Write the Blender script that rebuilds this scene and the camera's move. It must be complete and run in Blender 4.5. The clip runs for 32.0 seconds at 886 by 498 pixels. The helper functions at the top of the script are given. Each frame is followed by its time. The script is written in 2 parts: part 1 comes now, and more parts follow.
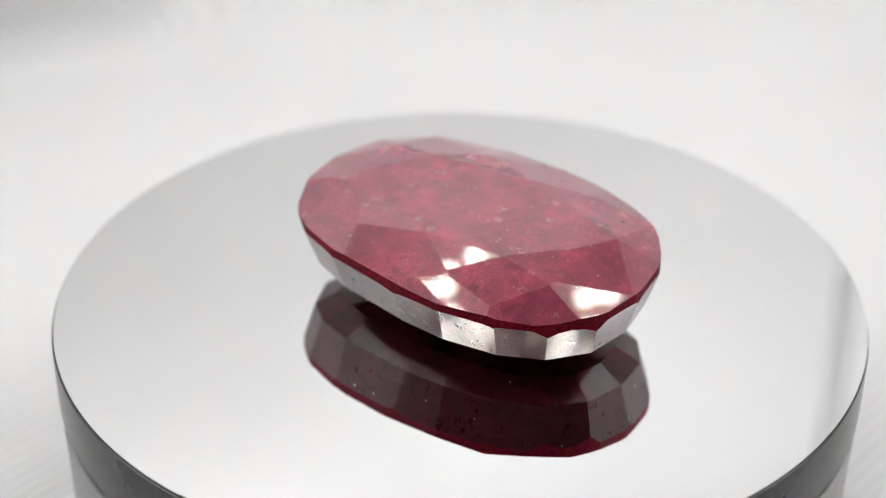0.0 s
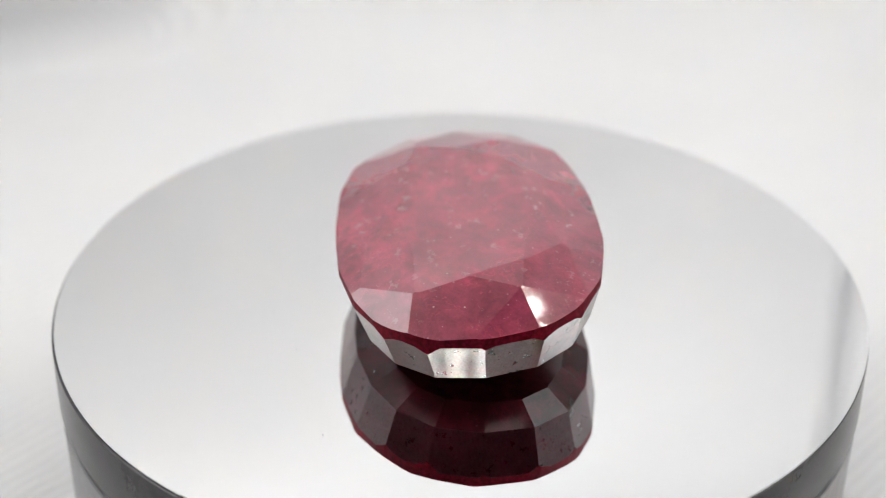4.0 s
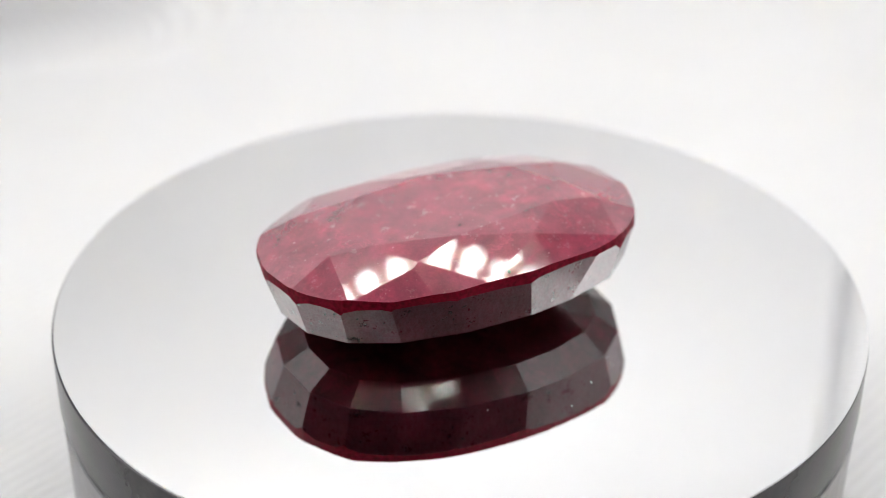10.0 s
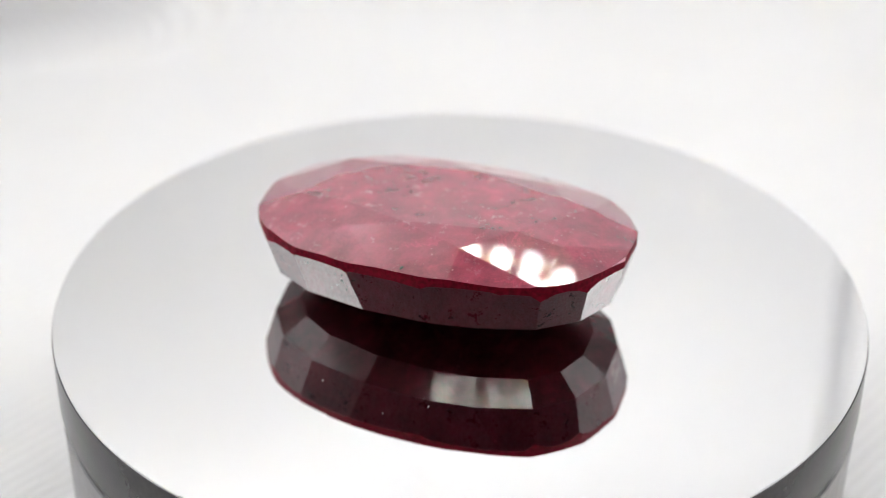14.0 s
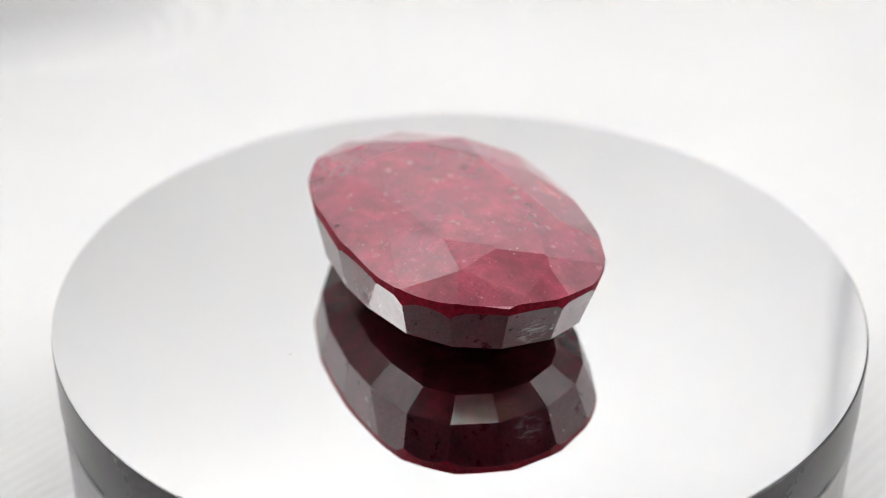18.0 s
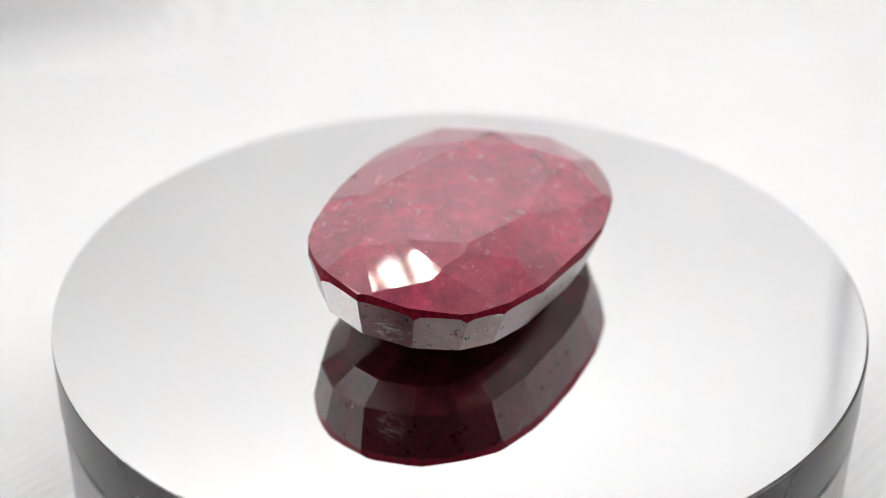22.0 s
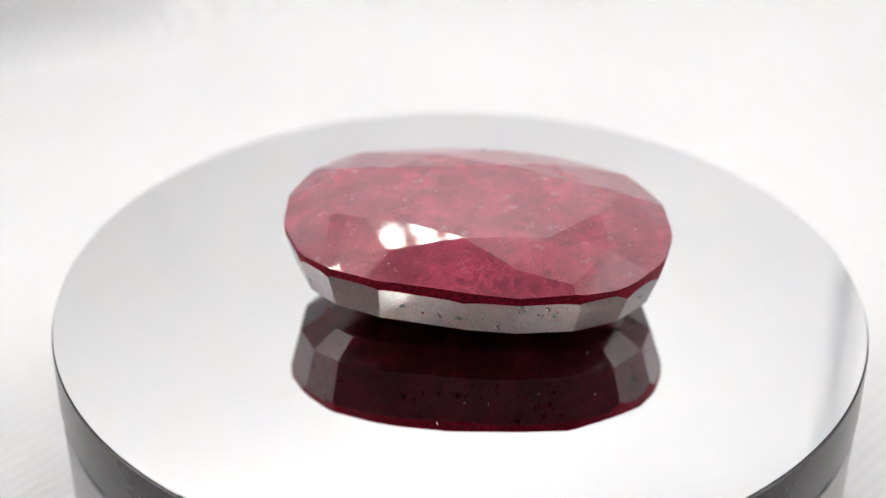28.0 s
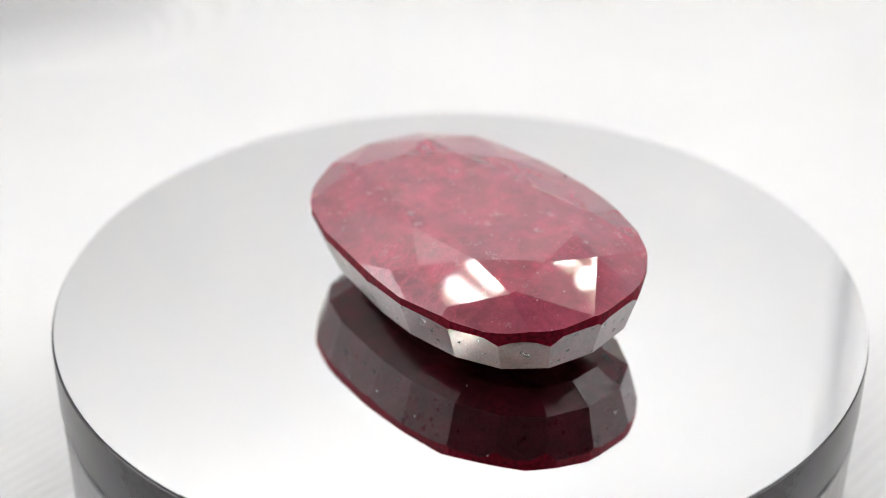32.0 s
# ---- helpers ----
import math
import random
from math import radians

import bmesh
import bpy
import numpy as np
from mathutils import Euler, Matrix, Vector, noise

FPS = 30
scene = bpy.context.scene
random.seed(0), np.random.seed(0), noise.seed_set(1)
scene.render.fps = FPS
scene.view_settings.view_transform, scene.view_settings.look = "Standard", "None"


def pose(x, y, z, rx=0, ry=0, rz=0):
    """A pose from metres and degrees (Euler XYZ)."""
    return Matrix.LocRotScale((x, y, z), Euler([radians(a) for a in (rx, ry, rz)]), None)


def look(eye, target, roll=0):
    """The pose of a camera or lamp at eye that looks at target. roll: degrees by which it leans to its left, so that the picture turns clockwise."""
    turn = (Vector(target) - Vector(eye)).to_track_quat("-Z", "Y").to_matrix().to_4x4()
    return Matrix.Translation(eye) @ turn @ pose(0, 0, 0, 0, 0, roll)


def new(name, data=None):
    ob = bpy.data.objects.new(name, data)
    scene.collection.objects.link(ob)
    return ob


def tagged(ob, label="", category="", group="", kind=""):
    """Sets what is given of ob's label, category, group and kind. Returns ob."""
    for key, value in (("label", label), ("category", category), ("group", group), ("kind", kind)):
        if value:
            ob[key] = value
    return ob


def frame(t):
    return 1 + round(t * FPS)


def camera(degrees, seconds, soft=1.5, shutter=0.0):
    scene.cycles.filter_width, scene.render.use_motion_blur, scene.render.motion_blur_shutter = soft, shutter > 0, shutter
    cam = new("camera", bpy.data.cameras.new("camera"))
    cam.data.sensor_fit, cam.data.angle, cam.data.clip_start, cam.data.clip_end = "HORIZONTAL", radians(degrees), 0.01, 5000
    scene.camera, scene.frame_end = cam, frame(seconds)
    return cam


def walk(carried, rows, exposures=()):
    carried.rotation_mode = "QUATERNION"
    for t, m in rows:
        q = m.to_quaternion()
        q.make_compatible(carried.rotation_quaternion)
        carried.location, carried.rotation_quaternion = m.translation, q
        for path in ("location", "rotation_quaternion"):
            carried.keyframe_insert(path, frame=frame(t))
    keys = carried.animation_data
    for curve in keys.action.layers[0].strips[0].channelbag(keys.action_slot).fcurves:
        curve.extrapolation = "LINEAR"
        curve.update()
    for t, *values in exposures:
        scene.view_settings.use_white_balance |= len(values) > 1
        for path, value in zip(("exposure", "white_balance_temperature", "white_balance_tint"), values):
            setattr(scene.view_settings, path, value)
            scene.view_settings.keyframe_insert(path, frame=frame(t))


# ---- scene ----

SECONDS = 32.0
TURN = -360.0 / 30.76          # degrees a second of the turntable, clockwise from above
MM = 0.001

cam = camera(28.64, SECONDS, soft=0.8)
EYE = Vector((0.0, -0.2527, 0.1609))
YAW, PITCH = radians(-0.699), radians(31.035)
AIM = EYE + Vector((math.sin(YAW) * math.cos(PITCH), math.cos(YAW) * math.cos(PITCH), -math.sin(PITCH)))
VIEW = look(EYE, AIM, 0.32)
cam.data.dof.use_dof = True
cam.data.dof.focus_distance, cam.data.dof.aperture_fstop = 0.268, 11.5
walk(cam, [(0.0, VIEW), (SECONDS, VIEW)], exposures=[(0.0, -0.02), (7.0, -0.02), (8.0, 0.0), (9.0, 0.10), (10.5, 0.14), (SECONDS, 0.18)])

# ---- light: the room is dim, the strips of diodes in the box's roof light it ----
world = bpy.data.worlds.new("room_dusk")
world.use_nodes = True
world.node_tree.nodes["Background"].inputs[0].default_value = (0.8, 0.85, 1.0, 1)
world.node_tree.nodes["Background"].inputs[1].default_value = 0.05
scene.world = world
DIODE_POWER = 90.0
PANEL_POWER = 2.6


# ---- helpers of this scene ----
def part(name, bm, material, parent, label=""):
    mesh = bpy.data.meshes.new(name)
    bm.to_mesh(mesh)
    bm.free()
    mesh.materials.append(material)
    ob = new(name, mesh)
    ob.parent = parent
    if label:
        tagged(ob, label)
    return ob


def empty(name, where=(0, 0, 0)):
    ob = new(name)
    ob.location = where
    return ob


def box(bm, x0, y0, z0, x1, y1, z1):
    m = Matrix.Translation(((x0 + x1) / 2, (y0 + y1) / 2, (z0 + z1) / 2)) @ Matrix.Diagonal((x1 - x0, y1 - y0, z1 - z0, 1))
    return bmesh.ops.create_cube(bm, size=1.0, matrix=m)["verts"]


def bevelled_box(x0, y0, z0, x1, y1, z1, width):
    bm = bmesh.new()
    box(bm, x0, y0, z0, x1, y1, z1)
    bmesh.ops.bevel(bm, geom=bm.edges[:], offset=width, segments=2, affect="EDGES")
    return bm


def lathe(profile, steps=160):
    """A closed solid of revolution about z from (radius, height) pairs; radius 0 makes a pole."""
    bm = bmesh.new()
    rings = []
    for r, z in profile:
        if r <= 0:
            rings.append([bm.verts.new((0, 0, z))])
        else:
            rings.append([bm.verts.new((r * math.cos(2 * math.pi * k / steps), r * math.sin(2 * math.pi * k / steps), z)) for k in range(steps)])
    for a, b in zip(rings, rings[1:]):
        for k in range(steps):
            j = (k + 1) % steps
            quad = [a[k % len(a)], a[j % len(a)], b[j % len(b)], b[k % len(b)]]
            face = []
            for v in quad:
                if v not in face:
                    face.append(v)
            f = bm.faces.new(face)
            f.smooth = abs(a[0].co.z - b[0].co.z) > 1e-6 and len(a) > 1 and len(b) > 1
    bmesh.ops.recalc_face_normals(bm, faces=bm.faces[:])
    for e in bm.edges:
        if len(e.link_faces) == 2 and e.calc_face_angle() > 0.35:
            e.smooth = False
    return bm


# ---- materials ----
def material(name):
    m = bpy.data.materials.new(name)
    m.use_nodes = True
    nodes, links = m.node_tree.nodes, m.node_tree.links
    return m, nodes, links, nodes["Principled BSDF"]


def node(nodes, kind, **values):
    n = nodes.new(kind)
    for key, value in values.items():
        n.inputs[key].default_value = value
    return n


def ramp(nodes, stops):
    n = nodes.new("ShaderNodeValToRGB")
    while len(n.color_ramp.elements) < len(stops):
        n.color_ramp.elements.new(0.5)
    for e, (at, colour) in zip(n.color_ramp.elements, stops):
        e.position, e.color = at, (*colour, 1)
    return n


def bump(nodes, links, shader, source, strength, distance):
    b = node(nodes, "ShaderNodeBump", Strength=strength, Distance=distance)
    links.new(source, b.inputs["Height"])
    links.new(b.outputs[0], shader.inputs["Normal"])
    return b


def plain(name, colour, rough, metallic=0.0, grain=0.0, scale=400.0):
    m, nodes, links, s = material(name)
    s.inputs["Base Color"].default_value = (*colour, 1)
    s.inputs["Roughness"].default_value = rough
    s.inputs["Metallic"].default_value = metallic
    at = nodes.new("ShaderNodeTexCoord")
    n = node(nodes, "ShaderNodeTexNoise", Scale=scale, Detail=3.0)
    links.new(at.outputs["Object"], n.inputs["Vector"])
    r = ramp(nodes, [(0.3, tuple(c * (1 - grain) for c in colour)), (0.7, tuple(min(1, c * (1 + grain)) for c in colour))])
    links.new(n.outputs[0], r.inputs[0])
    links.new(r.outputs[0], s.inputs["Base Color"])
    return m


def ruby(name, dark, mid, bright, vein, vein_share, speck_share, ior, rough_lo, rough_hi, coat, coat_rough, scratch, streaky=0.0, gritty=0.22, coat_ior=1.57):
    """Polished included ruby: a cloudy body, thin bright veins, tiny pale specks and a hazy worn polish."""
    m, nodes, links, s = material(name)
    at = nodes.new("ShaderNodeTexCoord").outputs["Object"]

    def noise_at(scale, detail=4.0, rough=0.55, bend=0.0, where=None):
        n = node(nodes, "ShaderNodeTexNoise", Scale=scale, Detail=detail, Roughness=rough, Distortion=bend)
        links.new(where or at, n.inputs["Vector"])
        return n.outputs[0]

    def stretched(scale, turn):
        n = node(nodes, "ShaderNodeMapping", Scale=scale, Rotation=turn)
        links.new(at, n.inputs[0])
        return n.outputs[0]

    def blend(kind, share, a, b):
        n = nodes.new("ShaderNodeMix")
        n.data_type, n.blend_type = "RGBA", kind
        for socket, value in ((n.inputs[0], share), (n.inputs[6], a), (n.inputs[7], b)):
            if isinstance(value, (float, tuple)):
                socket.default_value = value
            else:
                links.new(value, socket)
        return n.outputs[2]

    def steps(source, stops):
        r = ramp(nodes, [(p, (v,) * 3 if isinstance(v, (int, float)) else v) for p, v in stops])
        links.new(source, r.inputs[0])
        return r.outputs[0]

    def maths(kind, a, b):
        n = nodes.new("ShaderNodeMath")
        n.operation = kind
        for socket, value in ((n.inputs[0], a), (n.inputs[1], b)):
            if isinstance(value, float):
                socket.default_value = value
            else:
                links.new(value, socket)
        return n.outputs[0]

    body = steps(noise_at(190.0, 6.0, 0.68, 0.5), [(0.30, dark), (0.50, mid), (0.70, bright)])
    # milky bright clouds broken into fine curds
    patch = steps(noise_at(110.0, 3.0, 0.55), [(0.42, 0.0), (0.64, 1.0)])
    curd = steps(noise_at(360.0, 5.0, 0.66, 0.3), [(0.38, 0.0), (0.74, 1.0)])
    body = blend("MIX", maths("MULTIPLY", maths("MULTIPLY", curd, patch), vein_share), body, (*vein, 1.0))
    # one knot of bright squiggles near the edge of the crown
    heart = nodes.new("ShaderNodeVectorMath")
    heart.operation = "DISTANCE"
    heart.inputs[1].default_value = (-0.0085, -0.0185, 0.0155)
    links.new(at, heart.inputs[0])
    close = steps(maths("MULTIPLY", heart.outputs[1], 50.0), [(0.12, 1.0), (0.55, 0.0)])
    squiggle = steps(noise_at(260.0, 4.0, 0.6, 0.9), [(0.455, 0.0), (0.50, 1.0), (0.545, 0.0)])
    body = blend("MIX", maths("MULTIPLY", maths("MULTIPLY", squiggle, close), vein_share), body, (*vein, 1.0))
    # thin healed cracks
    line = steps(noise_at(150.0, 5.0, 0.62, 0.4), [(0.482, 0.0), (0.50, 1.0), (0.518, 0.0)])
    where = steps(noise_at(90.0, 2.0), [(0.46, 0.0), (0.60, 1.0)])
    body = blend("MIX", maths("MULTIPLY", maths("MULTIPLY", line, where), vein_share * 0.9), body, (*vein, 1.0))
    grit = steps(noise_at(1900.0, 4.0, 0.75), [(0.30, 1.0 - gritty), (0.70, 1.0 + gritty)])
    body = blend("MULTIPLY", 1.0, body, grit)
    for size, lo, hi in ((700.0, 0.56, 0.66), (1500.0, 0.57, 0.66)):
        cells = node(nodes, "ShaderNodeTexVoronoi", Scale=size)
        links.new(at, cells.inputs["Vector"])
        dots = steps(cells.outputs["Distance"], [(0.04, 1.0), (0.16, 0.0)])
        chosen = steps(noise_at(size * 0.4, 2.0), [(lo, 0.0), (hi, speck_share)])
        body = blend("MIX", maths("MULTIPLY", dots, chosen), body, (0.78, 0.40, 0.45, 1.0))
    # fine scratches from polishing, two ways
    one = noise_at(1.0, 3.0, 0.7, 0.0, stretched((160.0, 3200.0, 700.0), (0.2, 0.3, 0.9)))
    two = noise_at(1.0, 3.0, 0.7, 0.0, stretched((2900.0, 190.0, 800.0), (0.1, -0.2, 0.5)))
    both = maths("ADD", one, two)
    hair = maths("MULTIPLY", steps(maths("MAXIMUM", one, two), [(0.70, 0.0), (0.76, 1.0)]), steps(noise_at(140.0, 3.0), [(0.48, 0.0), (0.62, 0.15 * speck_share)]))
    body = blend("MIX", hair, body, (0.62, 0.30, 0.34, 1.0))
    # a rough knocked spot low on one band facet
    gap = nodes.new("ShaderNodeVectorMath")
    gap.operation = "DISTANCE"
    gap.inputs[1].default_value = (-0.0222, 0.0160, 0.0095)
    links.new(at, gap.inputs[0])
    near = steps(maths("MULTIPLY", gap.outputs[1], 100.0), [(0.12, 1.0), (0.32, 0.0)])
    nick = maths("MULTIPLY", steps(noise_at(1.0, 4.0, 0.7, 0.6, stretched((500.0, 500.0, 1900.0), (0.5, 0.4, 0.2))), [(0.50, 0.0), (0.58, 1.0)]), near)
    body = blend("MIX", maths("MULTIPLY", nick, 0.55), body, (0.62, 0.55, 0.56, 1.0))
    links.new(body, s.inputs["Base Color"])
    s.inputs["IOR"].default_value = ior
    s.inputs["Coat Weight"].default_value = coat
    s.inputs["Coat IOR"].default_value = coat_ior
    s.inputs["Coat Roughness"].default_value = coat_rough
    wear = nodes.new("ShaderNodeMapRange")
    for k, v in ((1, 0.30), (2, 0.70), (3, rough_lo), (4, rough_hi)):
        wear.inputs[k].default_value = v
    links.new(noise_at(420.0, 5.0, 0.75), wear.inputs[0])
    links.new(wear.outputs[0], s.inputs["Roughness"])
    if streaky > 0:
        # dull grains and scratches break up the polish
        fine = maths("ADD", maths("MULTIPLY", both, 0.25), maths("MULTIPLY", noise_at(3300.0, 3.0, 0.8), 0.5))
        links.new(steps(fine, [(0.40, max(0.0, 0.5 - streaky)), (0.60, min(1.0, 0.5 + streaky))]), s.inputs["Specular IOR Level"])
    if scratch > 0:
        bump(nodes, links, s, maths("ADD", both, maths("MULTIPLY", nick, 2.5)), scratch, 0.00006)
    return m


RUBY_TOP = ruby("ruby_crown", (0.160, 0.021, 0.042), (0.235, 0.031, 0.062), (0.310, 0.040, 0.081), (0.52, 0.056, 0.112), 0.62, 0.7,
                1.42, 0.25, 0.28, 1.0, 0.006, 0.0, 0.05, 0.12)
# same ruby as the crown; the underside's shade is put into darker body colours
RUBY_BAND_SHADED = ruby("ruby_band_shaded", (0.060, 0.006, 0.013), (0.100, 0.010, 0.021), (0.150, 0.015, 0.032), (0.19, 0.020, 0.040), 0.25, 0.0,
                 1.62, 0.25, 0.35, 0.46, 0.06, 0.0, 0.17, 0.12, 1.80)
RUBY_BASE_SHADED = ruby("ruby_pavilion_shaded", (0.045, 0.004, 0.008), (0.080, 0.007, 0.014), (0.130, 0.010, 0.023), (0.21, 0.016, 0.038), 0.40, 0.10,
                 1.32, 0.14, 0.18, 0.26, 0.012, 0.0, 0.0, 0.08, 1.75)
CHIP = plain("fresh_ruby_chip", (0.72, 0.30, 0.38), 0.22, 0.0, 0.4, 2500.0)
GIRDLE = plain("ruby_ground_edge", (0.20, 0.003, 0.017), 0.5, 0.0, 0.45, 1400.0)
GIRDLE.node_tree.nodes["Principled BSDF"].inputs["IOR"].default_value = 1.15
PIT = plain("dark_pit", (0.012, 0.004, 0.005), 0.6, 0.0, 0.4, 3000.0)
MIRROR, _n, _l, _s = material("silvered_acrylic")
_s.inputs["Base Color"].default_value = (0.775, 0.775, 0.782, 1)
_s.inputs["Metallic"].default_value = 1.0
_s.inputs["Roughness"].default_value = 0.012
BLACK = plain("black_satin_plastic", (0.040, 0.037, 0.042), 0.22, 0.0, 0.15, 700.0)
FIBRE = plain("white_lint", (0.75, 0.74, 0.72), 0.8, 0.0, 0.1, 2000.0)
# black for the shadow put into the turntable's gap
MATT = plain("gap_shade_black", (0.006, 0.005, 0.006), 0.7, 0.0, 0.2, 900.0)
GREY = plain("grey_satin_plastic", (0.34, 0.335, 0.345), 0.32, 0.0, 0.12, 500.0)
WALL = plain("white_light_box_sheet", (0.82, 0.82, 0.83), 0.55, 0.0, 0.03, 30.0)
DARK = plain("dark_grey_plastic", (0.06, 0.06, 0.065), 0.45, 0.0, 0.1, 300.0)
ROOM = plain("grey_room_paint", (0.07, 0.07, 0.075), 0.8, 0.0, 0.08, 3.0)
STRIP = plain("white_circuit_strip", (0.75, 0.75, 0.72), 0.4, 0.0, 0.05, 200.0)


def cloth_white():
    m, nodes, links, s = material("white_woven_cloth")
    at = nodes.new("ShaderNodeTexCoord")
    big = node(nodes, "ShaderNodeTexNoise", Scale=9.0, Detail=3.0)
    links.new(at.outputs["Object"], big.inputs["Vector"])
    tone = ramp(nodes, [(0.3, (0.855, 0.855, 0.865)), (0.7, (0.895, 0.895, 0.90))])
    links.new(big.outputs[0], tone.inputs[0])
    s.inputs["Roughness"].default_value = 0.85
    turn = node(nodes, "ShaderNodeMapping", Rotation=(0, radians(44), radians(30)))
    links.new(at.outputs["Object"], turn.inputs[0])
    weave = node(nodes, "ShaderNodeTexWave", Scale=150.0, Distortion=1.5, Detail=2.0)
    weave.wave_type = "BANDS"
    links.new(turn.outputs[0], weave.inputs["Vector"])
    bump(nodes, links, s, weave.outputs[1], 0.5, 0.0004)
    # thread and gap of the twill
    thread = ramp(nodes, [(0.2, (0.95, 0.95, 0.953)), (0.8, (1.0, 1.0, 1.0))])
    links.new(weave.outputs[1], thread.inputs[0])
    both = nodes.new("ShaderNodeMix")
    both.data_type, both.blend_type = "RGBA", "MULTIPLY"
    both.inputs[0].default_value = 1.0
    links.new(tone.outputs[0], both.inputs[6])
    links.new(thread.outputs[0], both.inputs[7])
    links.new(both.outputs[2], s.inputs["Base Color"])
    return m


CLOTH = cloth_white()
GLOW, _n, _l, _s = material("diode_glow")
_s.inputs["Base Color"].default_value = (0.9, 0.9, 0.85, 1)
_s.inputs["Emission Color"].default_value = (0.985, 0.99, 1.0, 1)
_s.inputs["Emission Strength"].default_value = DIODE_POWER

# added glow that imitates the warm colour fringe round each diode's image
AMBER, _n, _l, _s = material("warm_fringe_glow")
_s.inputs["Base Color"].default_value = (0.8, 0.6, 0.2, 1)
_s.inputs["Emission Color"].default_value = (1.0, 0.72, 0.34, 1)
_s.inputs["Emission Strength"].default_value = 5.0

FROST, _n, _l, _s = material("lit_frosted_sheet")
_s.inputs["Base Color"].default_value = (0.85, 0.85, 0.85, 1)
_s.inputs["Emission Color"].default_value = (1.0, 0.99, 0.98, 1)
_s.inputs["Emission Strength"].default_value = PANEL_POWER

# ---- the room and the light box ----
FLOOR_Z = -0.045
BOX_X, BOX_FRONT, BOX_BACK, BOX_TOP = 0.235, -0.140, 0.285, 0.312


def room():
    bm = bmesh.new()
    box(bm, -1.6, -1.9, FLOOR_Z - 0.045, 1.6, 1.3, 1.6)
    bmesh.ops.reverse_faces(bm, faces=bm.faces[:])
    mesh = bpy.data.meshes.new("room_walls")
    bm.to_mesh(mesh)
    bm.free()
    mesh.materials.append(ROOM)
    tagged(new("room_walls", mesh), "plain grey room walls round the photo set", "wall", kind="structure")
    bm = bevelled_box(-0.7, -0.40, FLOOR_Z - 0.045, 0.7, 0.6, FLOOR_Z - 0.008, 0.004)
    mesh = bpy.data.meshes.new("table_top")
    bm.to_mesh(mesh)
    bm.free()
    mesh.materials.append(DARK)
    tagged(new("table_top", mesh), "dark grey table top under the photo light box", "table", kind="structure")


def backdrop():
    """One white cloth: it lies flat under the turntable, sweeps up and hangs behind, with soft folds."""
    bm = bmesh.new()
    nx, ny = 300, 400
    length = 0.80
    grid = []
    for j in range(ny + 1):
        s = length * j / ny
        row = []
        for i in range(nx + 1):
            x = -0.225 + 0.45 * i / nx
            side = 1 / (1 + math.exp(-(x + 0.057) / 0.018))
            flat, radius = 0.176 + 0.047 * side, 0.012 + 0.038 * side
            a, quarter = s - (flat - BOX_FRONT), radius * math.pi / 2
            if a <= 0:
                p, n = Vector((x, BOX_FRONT + s, FLOOR_Z)), Vector((0, 0, 1))
            elif a < quarter:
                w = a / radius
                p, n = Vector((x, flat + radius * math.sin(w), FLOOR_Z + radius * (1 - math.cos(w)))), Vector((0, -math.sin(w), math.cos(w)))
            else:       # the hanging part, which bulges forward low on one side
                up = a - quarter
                bulge = 0.028 * (1 - side) * (1 - math.exp(-up / 0.038))
                p, n = Vector((x, flat + radius - bulge, FLOOR_Z + radius + up)), Vector((0, -1, 0))
            fold = 0.0016 * noise.noise(Vector((x * 9, s * 7, 0.3))) + 0.0006 * noise.noise(Vector((x * 30, s * 22, 4.0)))
            up = max(0.0, min(1.0, (a + 0.02) / 0.06))
            fold -= up * 0.012 * math.exp(-((x - 0.1358 - 0.016 * max(0.0, a)) / 0.0034) ** 2)      # narrow crease
            p = p + n * (fold + 0.0016)
            row.append(bm.verts.new(p))
        grid.append(row)
    for r0, r1 in zip(grid, grid[1:]):
        for i in range(nx):
            bm.faces.new((r0[i], r0[i + 1], r1[i + 1], r1[i])).smooth = True
    mesh = bpy.data.meshes.new("backdrop_cloth")
    bm.to_mesh(mesh)
    bm.free()
    mesh.materials.append(CLOTH)
    ob = new("backdrop_cloth", mesh)
    mod = ob.modifiers.new("thick", "SOLIDIFY")
    mod.thickness, mod.offset = 0.0012, -1
    tagged(ob, "white woven cloth sweeping up behind the turntable", "backdrop", kind="structure")


def ring_light():
    """Two rows of round diodes on a ring that lies on the roof bars, over the turntable."""
    thing = empty("ring_light", (0, 0.0113, BOX_TOP - 0.0125))
    tagged(thing, "dark ring light with two rows of glowing diodes over the turntable", "ring light")
    part("ring_housing", lathe([(0.1290, 0.001), (0.1458, 0.001), (0.1463, 0.0025), (0.1463, 0.0060), (0.1285, 0.0060), (0.1285, 0.0025), (0.1290, 0.001)], 96), DARK, thing, "dark plastic ring")
    first = part("diode", lathe([(0, -0.0027), (0.0008, -0.0025), (0.0015, -0.0020), (0.0019, -0.0010), (0.0019, 0.0012), (0, 0.0012)], 16), GLOW, thing, "round glowing diode")
    # glowing rims added round the diodes for the warm fringe
    rims = bpy.data.meshes.new("warm_fringe_rim")
    bm = lathe([(0.0020, 0.0003), (0.0028, 0.0003), (0.0028, 0.0012), (0.0020, 0.0012), (0.0020, 0.0003)], 16)
    bm.to_mesh(rims)
    bm.free()
    rims.materials.append(AMBER)
    for row, radius in enumerate((0.1331, 0.1415)):
        for k in range(82):
            a = 2 * math.pi * (k + 0.5) / 82
            ob = first if row == 0 and k == 0 else new("diode", first.data)
            ob.parent = thing
            ob.location = (radius * math.cos(a), radius * math.sin(a), 0)
            rim = new("warm_fringe_rim", rims)
            rim.parent, rim.location = thing, ob.location


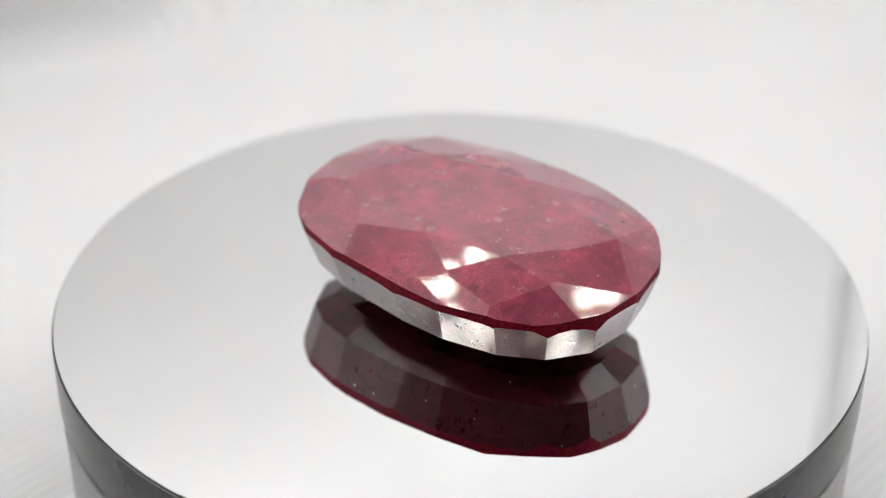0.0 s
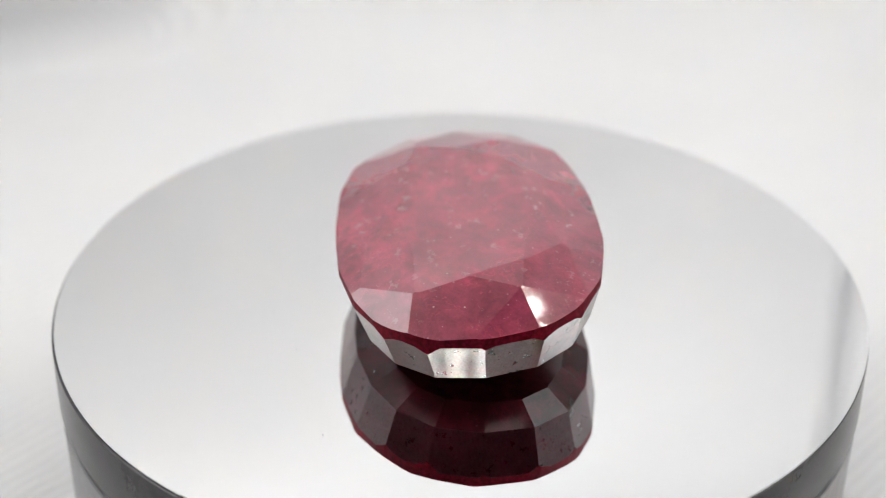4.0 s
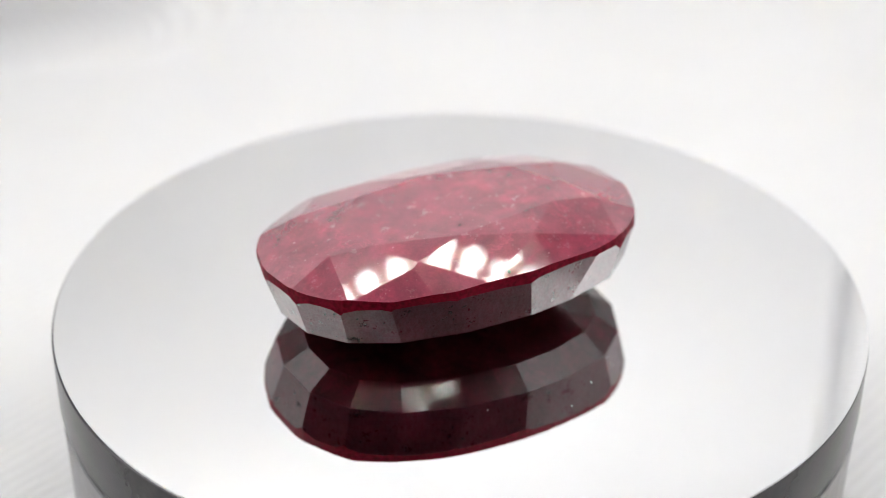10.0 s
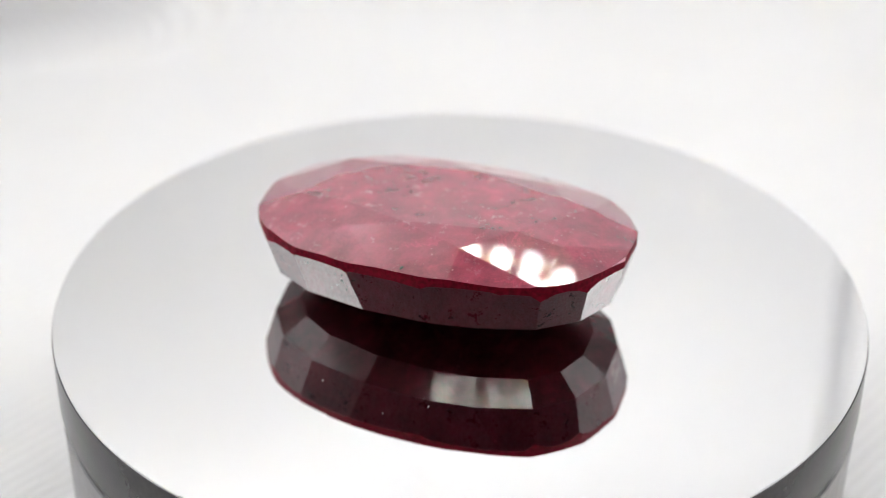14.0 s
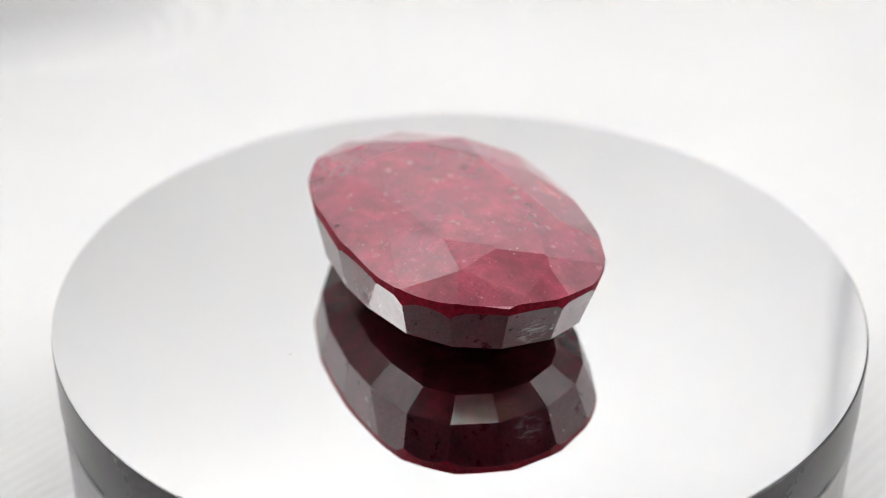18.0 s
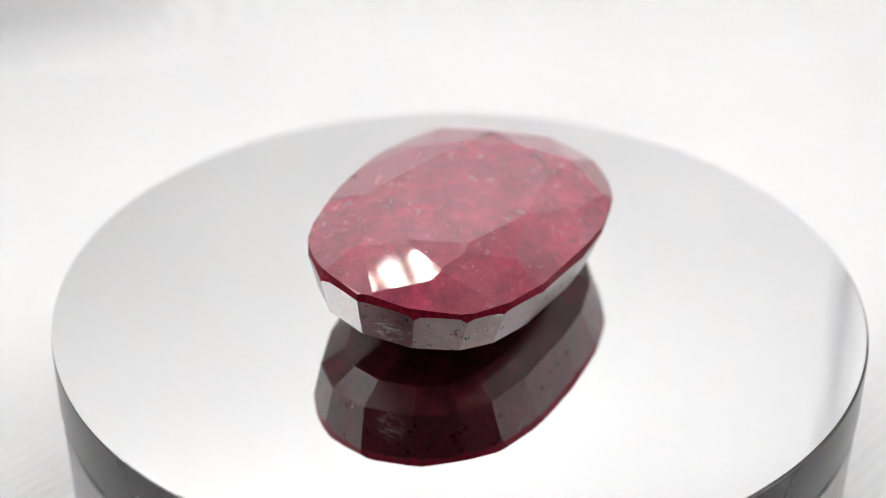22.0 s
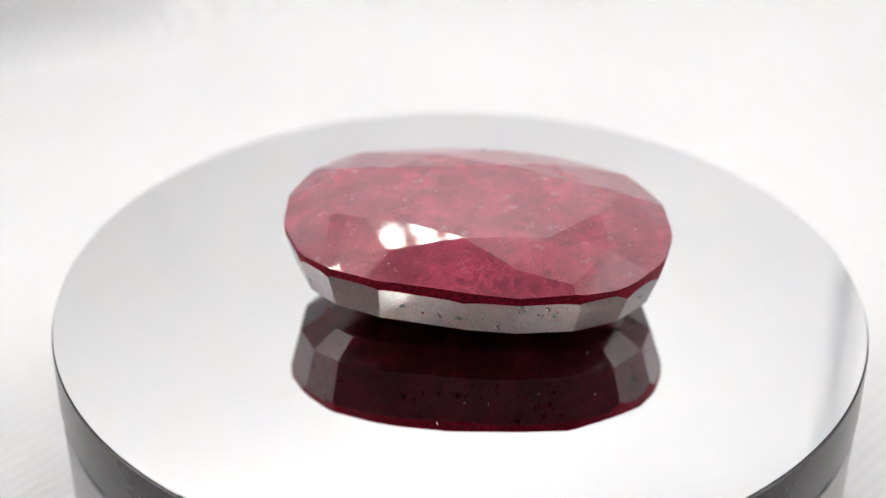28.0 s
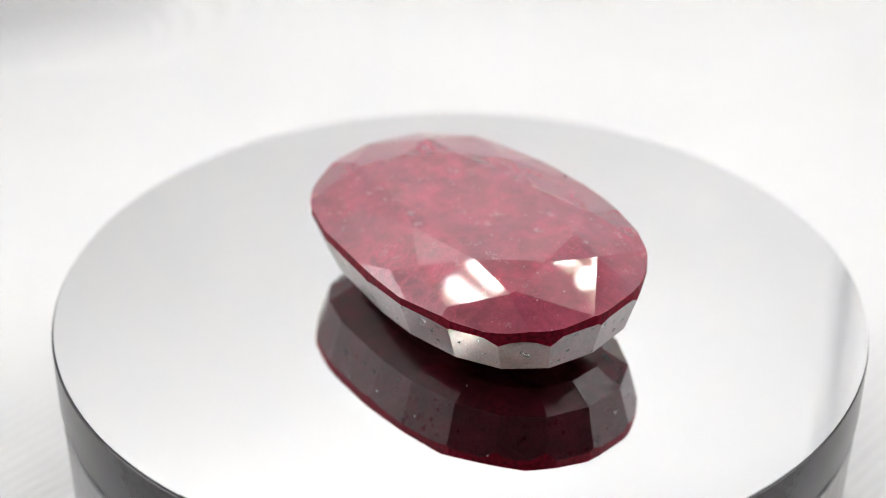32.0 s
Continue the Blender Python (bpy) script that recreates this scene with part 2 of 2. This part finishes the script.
def side_lamp(x):
    """A flat lamp behind frosted sheet, high on a side wall."""
    thing = empty("side_lamp", (x, 0.012, 0.236))
    tagged(thing, "flat white lamp panel high on the side wall", "lamp panel", "lamp panels on the side walls")
    s = 1 if x < 0 else -1
    lo, hi = sorted((0.0, 0.006 * s))
    part("frame", bevelled_box(lo, -0.116, -0.064, hi, 0.116, 0.064, 0.001), STRIP, thing)
    lo, hi = sorted((0.0062 * s, 0.0080 * s))
    part("diffuser", bevelled_box(lo, -0.110, -0.058, hi, 0.110, 0.058, 0.0006), FROST, thing, "glowing frosted sheet")


def light_box():
    thing = empty("photo_light_box", (0, 0.035, FLOOR_Z - 0.008))
    tagged(thing, "white photo light box, open at the front and roof", "light box")
    h, y0, y1 = BOX_TOP - FLOOR_Z + 0.008, BOX_FRONT - 0.035, BOX_BACK - 0.035
    part("floor_panel", bevelled_box(-BOX_X, y0, 0.0, BOX_X, y1, 0.004, 0.001), WALL, thing)
    part("side_panel", bevelled_box(-BOX_X - 0.004, y0 + 0.030, 0.0, -BOX_X, y1, h, 0.001), WALL, thing)
    part("side_panel", bevelled_box(BOX_X, y0 + 0.030, 0.0, BOX_X + 0.004, y1, h, 0.001), WALL, thing)
    part("back_panel", bevelled_box(-BOX_X, y1, 0.0, BOX_X, y1 + 0.004, h + 0.06, 0.001), WALL, thing)
    for s in (-1, 1):
        x0, x1 = sorted((s * 0.190, s * (BOX_X + 0.004)))
        part("roof_edge", bevelled_box(x0, y0 + 0.030, h, x1, y1 + 0.004, h + 0.004, 0.001), WALL, thing)
    for y in (-0.125, 0.085):
        part("roof_bar", bevelled_box(-0.20, y - 0.004, h - 0.006, 0.20, y + 0.004, h, 0.001), DARK, thing, "dark bar across the open roof")


room()
light_box()
backdrop()
ring_light()
side_lamp(-0.2345)
side_lamp(0.2345)


# ---- the turntable ----
DISC = 0.06903
AXIS = (-0.00015, 0.00027)


LINT = ((28.3, 19.6, 0.30, 20), (13.8, 30.8, 0.80, 50), (21.1, 30.7, 0.35, 130), (-22.9, -30.2, 0.80, 75), (-16.5, -27.9, 0.35, 10),
        (-13.4, -30.1, 0.25, 60), (-5.1, -31.8, 0.30, 0), (8.2, -26.4, 0.25, 40), (2.5, -36.5, 0.30, 100), (15.8, -43.1, 0.30, 30))


def turntable():
    thing = empty("turntable", (*AXIS, FLOOR_Z))
    tagged(thing, "black motorised turntable with a round mirror top", "turntable")
    top = -FLOOR_Z
    base = part("base", lathe([(0, 0.001), (0.0675, 0.001), (0.0684, 0.0020), (0.0690, top - 0.0131), (0.0688, top - 0.0128), (0, top - 0.0128)], 200), GREY, thing, "grey satin plastic base")
    foot = lathe([(0, -0.0), (0.007, -0.0), (0.007, 0.0012), (0, 0.0012)], 24)
    first = part("foot", foot, BLACK, base)
    for k in range(4):
        a = radians(45 + 90 * k)
        ob = first if k == 0 else new("foot", first.data)
        ob.parent = base
        ob.location = (0.052 * math.cos(a), 0.052 * math.sin(a), -0.0)
    platter = part("platter", lathe([(0, -0.0112), (0.0689, -0.0112), (0.06925, -0.0108), (0.0693, -0.0009), (0.0692, -0.0005), (0.0690, -0.0004), (0, -0.0004)], 240), BLACK, thing, "black satin turning platter")
    # added black ring: the gap's shadow made as a solid strip
    part("gap_shade_ring", lathe([(0.0640, -0.0126), (0.0674, -0.0126), (0.0674, -0.0111), (0.0640, -0.0111), (0.0640, -0.0126)], 200), MATT, platter, "black ring added for the shadow in the gap")
    # the glued mirror plate sits a hair off the axis
    mirror = part("mirror", lathe([(0, -0.00038), (DISC - 0.00004, -0.00038), (DISC, -0.0003), (DISC, -0.0001), (DISC - 0.00008, 0.0), (0, 0.0)], 240), MIRROR, platter, "round silvered mirror plate")
    mirror.location = (0.00006, 0.00016, 0)
    # lint caught on the glass: place and length in millimetres, turn in degrees
    for x, y, long, turn in LINT:
        bm = bmesh.new()
        bmesh.ops.create_icosphere(bm, subdivisions=1, radius=1.0)
        for v in bm.verts:
            v.co.y += 0.9 * v.co.x ** 2
        where = Matrix.Translation((x * MM, y * MM, 0.00009)) @ pose(0, 0, 0, 0, 0, turn) @ Matrix.Diagonal((long * MM / 2, 0.00006, 0.00006, 1))
        bmesh.ops.transform(bm, verts=bm.verts[:], matrix=where)
        part("lint", bm, FIBRE, platter, "tiny white fibre")
    return platter


PLATTER = turntable()

# ---- the stone: cut as a lapidary would, facet by facet (azimuth, inclination in degrees, depth in mm) ----
OUTLINE = (27.4, 0.62, 1.01, 1.49, -5.32, 0.18, 0.11, 0.08, 0.0, -0.04, 0.09)
TABLE_DEPTH = 18.76
KITE = ((51.59, 18.84, 21.76), (77.34, 18.01, 22.37), (139.31, 16, 23.63), (201.9, 18.06, 22.26),
        (226.53, 18.7, 21.23), (250.28, 15.28, 21.23), (314.49, 15.93, 23.52), (24.49, 17, 22.47))
STAR = ((37, 11.66, 20.93), (62.4, 11.39, 20.68), (111.8, 9.42, 21.45), (169.02, 6.65, 20.56),
        (215.29, 12.66, 20.64), (241.06, 12.53, 20.55), (280.3, 7.21, 20.48), (342.3, 6.5, 20.76))
UPPER = ((34.79, 22.5, 23.38), (46.1, 21.13, 22.46), (56.98, 22.12, 22.56), (68.4, 22.76, 23.1),
         (95.78, 23.49, 25.32), (124.51, 21.34, 25.63), (153.55, 22.68, 26.16), (180.6, 24.82, 25.59),
         (208.38, 19.81, 22.39), (217.22, 20.63, 22.14), (236.76, 28.29, 23.21), (238.83, 26.06, 22.87),
         (269.02, 26.76, 25.14), (301.12, 20.89, 25.12), (333.6, 21.89, 25.95), (358.04, 23.22, 25.88))
BAND = ((40.8, 104.8, 19.72), (52.1, 101.5, 19.64), (61.9, 100.6, 20.38), (71.5, 106.2, 20.5), (96.6, 107.1, 24.48),
        (122, 106, 27.16), (146, 106.2, 27.33), (170.1, 106.7, 25.76), (195.18, 107.39, 22.06), (215.15, 107.28, 17.94),
        (226.88, 107.63, 15.86), (233.62, 107.08, 16.08), (244.27, 107.44, 17.07), (260.15, 107.74, 19.83), (284.25, 107.87, 23.92),
        (312.5, 106.95, 26.62), (333, 106.8, 26.84), (359.4, 107.8, 25.07), (24, 107.4, 21.73))
STONE_AT = Vector((2.29, -1.04, 0.0))
STONE_UP = Vector((-0.018, -0.0698, 0.9974)).normalized()
PITS = ((55.6, 15.45, 0.42, 0.26, 70), (203.1, 9.9, 0.75, 0.30, 60), (115.6, 8.3, 0.26, 0.20, 0), (170.7, 9.6, 0.24, 0.18, 0),
        (35.0, 11.7, 0.42, 0.16, 20), (30.2, 12.2, 0.38, 0.13, 60), (30.6, 9.4, 0.40, 0.14, 75), (359.4, 11.5, 0.26, 0.18, 30), (29.4, 11.0, 0.35, 0.16, 40))


def direction(azimuth, inclination):
    a, i = radians(azimuth), radians(inclination)
    return Vector((math.sin(i) * math.cos(a), math.sin(i) * math.sin(a), math.cos(i)))


def girdle_radius(a):
    r = OUTLINE[0]
    for k in range(1, 6):
        r += OUTLINE[2 * k - 1] * math.cos(k * a) + OUTLINE[2 * k] * math.sin(k * a)
    # the ground edge follows the band's facets most of the way
    way = Vector((math.cos(a), math.sin(a), 0))
    flat = min((d - 13.4 * math.cos(radians(i))) / direction(az, i).dot(way) for az, i, d in BAND if direction(az, i).dot(way) > 0.05)
    return min(r, flat) * 0.90 + r * 0.10


def cut(faces, normal, depth, tier):
    """Grinds away all that lies beyond the plane, and adds the new flat facet."""
    kept, rim = [], []
    for points, tag in faces:
        out, n = [], len(points)
        d = [normal.dot(p) - depth for p in points]
        for k in range(n):
            j = (k + 1) % n
            if d[k] <= 1e-7:
                out.append(points[k])
                if d[k] > -1e-7:
                    rim.append(points[k])
            if (d[k] < -1e-7 and d[j] > 1e-7) or (d[k] > 1e-7 and d[j] < -1e-7):
                q = points[k].lerp(points[j], d[k] / (d[k] - d[j]))
                out.append(q)
                rim.append(q)
        if len(out) > 2:
            kept.append((out, tag))
    unique = []
    for q in rim:
        if all((q - u).length > 1e-5 for u in unique):
            unique.append(q)
    if len(unique) > 2:
        c = sum(unique, Vector()) / len(unique)
        u = normal.orthogonal().normalized()
        v = normal.cross(u)
        unique.sort(key=lambda q: math.atan2((q - c).dot(v), (q - c).dot(u)))
        kept.append((unique, tier))
    return kept


def stone_faces():
    ring = [k * 2 * math.pi / 96 for k in range(96)]
    low = [Vector((math.cos(a), math.sin(a), 0)) * girdle_radius(a) + Vector((0, 0, -3.0)) for a in ring]
    high = [Vector((p.x, p.y, 24.0)) for p in low]
    faces = [(low[::-1], "pavilion"), (high, "crown")]
    for k in range(96):
        j = (k + 1) % 96
        faces.append(([low[k], low[j], high[j], high[k]], "girdle"))
    faces = cut(faces, Vector((0, 0, 1)), TABLE_DEPTH, "crown")
    for tier in (UPPER, KITE, STAR):
        for az, inc, depth in tier:
            faces = cut(faces, direction(az, inc), depth, "crown")
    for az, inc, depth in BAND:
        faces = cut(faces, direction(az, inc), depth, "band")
    # a small chip on the edge, then the shallow bottom facets, each from the band's lower edge to the culet
    chip = direction(126.2, 52.0)
    faces = cut(faces, chip, chip.dot(direction(126.2, 90.0) * 32.25 + Vector((0, 0, 15.0))), "chip")
    for az, inc, depth in BAND:
        reach = (depth - 6.2 * math.cos(radians(inc))) / math.sin(radians(inc))
        n = direction(az, 148.0)
        faces = cut(faces, n, n.dot(direction(az, 90.0) * reach + Vector((0, 0, 6.2))), "pavilion")
        slope = math.degrees(math.atan2(3.75, reach - 3.1))
        faces = cut(faces, direction(az, 180.0 - slope), 0.05, "pavilion")
    basis = stone_basis()
    moved = [([basis @ p + STONE_AT for p in points], tag) for points, tag in faces]
    lowest = min(p.z for points, _ in moved for p in points)
    moved = cut(moved, Vector((0, 0, -1)), -max(0.02, lowest + 0.15), "pavilion")
    lowest = min(p.z for points, _ in moved for p in points)
    return [([(p - Vector((0, 0, lowest))) * MM for p in points], tag) for points, tag in moved]


def stone_basis():
    ex = (Vector((1, 0, 0)) - STONE_UP * STONE_UP.x).normalized()
    return Matrix((ex, STONE_UP.cross(ex), STONE_UP)).transposed()


def on_stone(az, z):
    """Place and normal of the stone's side at an azimuth and a height, in metres."""
    way = direction(az, 90.0)
    best, normal = girdle_radius(radians(az)), way
    for a, i, depth in BAND + UPPER + KITE:
        n = direction(a, i)
        if n.dot(way) > 0.05:
            r = (depth - n.z * z) / n.dot(way)
            if r < best:
                best, normal = r, n
    basis = stone_basis()
    return (basis @ (way * best + Vector((0, 0, z))) + STONE_AT) * MM, basis @ normal


def pit(parent, az, z, long, wide, lean):
    where, normal = on_stone(az, z)
    bm = bmesh.new()
    bmesh.ops.create_icosphere(bm, subdivisions=2, radius=1.0)
    for v in bm.verts:
        v.co *= 1 + 0.35 * noise.noise(v.co * 1.7 + Vector((az, z, 0)))
    turn = normal.to_track_quat("Z", "Y").to_matrix().to_4x4()
    bmesh.ops.transform(bm, verts=bm.verts[:], matrix=Matrix.Translation(where) @ turn @ pose(0, 0, 0, 0, 0, lean) @ Matrix.Diagonal((long * MM, wide * MM, 0.06 * MM, 1)))
    part("pit", bm, PIT, parent, "small dark pit")


def stone():
    thing = empty("ruby_gemstone")
    tagged(thing, "large oval faceted dark red ruby resting on the mirror", "gemstone")
    faces = stone_faces()
    # band and pavilion carry their shade in the body colour
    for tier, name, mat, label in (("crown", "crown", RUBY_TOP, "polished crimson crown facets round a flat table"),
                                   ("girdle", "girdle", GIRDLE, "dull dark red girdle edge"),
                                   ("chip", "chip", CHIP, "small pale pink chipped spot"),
                                   ("band", "band", RUBY_BAND_SHADED, "steep silvery brushed side facets"),
                                   ("pavilion", "pavilion", RUBY_BASE_SHADED, "polished lower facets, coloured darker for their shade")):
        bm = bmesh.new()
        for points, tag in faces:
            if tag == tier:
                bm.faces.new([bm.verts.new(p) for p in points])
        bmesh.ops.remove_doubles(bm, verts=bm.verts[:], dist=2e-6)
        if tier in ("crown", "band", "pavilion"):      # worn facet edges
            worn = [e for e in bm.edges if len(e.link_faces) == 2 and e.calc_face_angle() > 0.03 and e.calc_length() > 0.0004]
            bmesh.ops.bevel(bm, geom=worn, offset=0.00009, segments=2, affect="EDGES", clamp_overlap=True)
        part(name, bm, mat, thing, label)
    for az, z, long, wide, lean in PITS:
        pit(thing, az, z, long, wide, lean)
    return thing


STONE = stone()


# ---- what turns ----
def motions():
    times = [float(t) for t in range(0, 33)]
    walk(PLATTER, [(t, pose(0, 0, -FLOOR_Z, 0, 0, TURN * t)) for t in times])
    walk(STONE, [(t, pose(0, 0, 0, 0, 0, TURN * t)) for t in times])


motions()
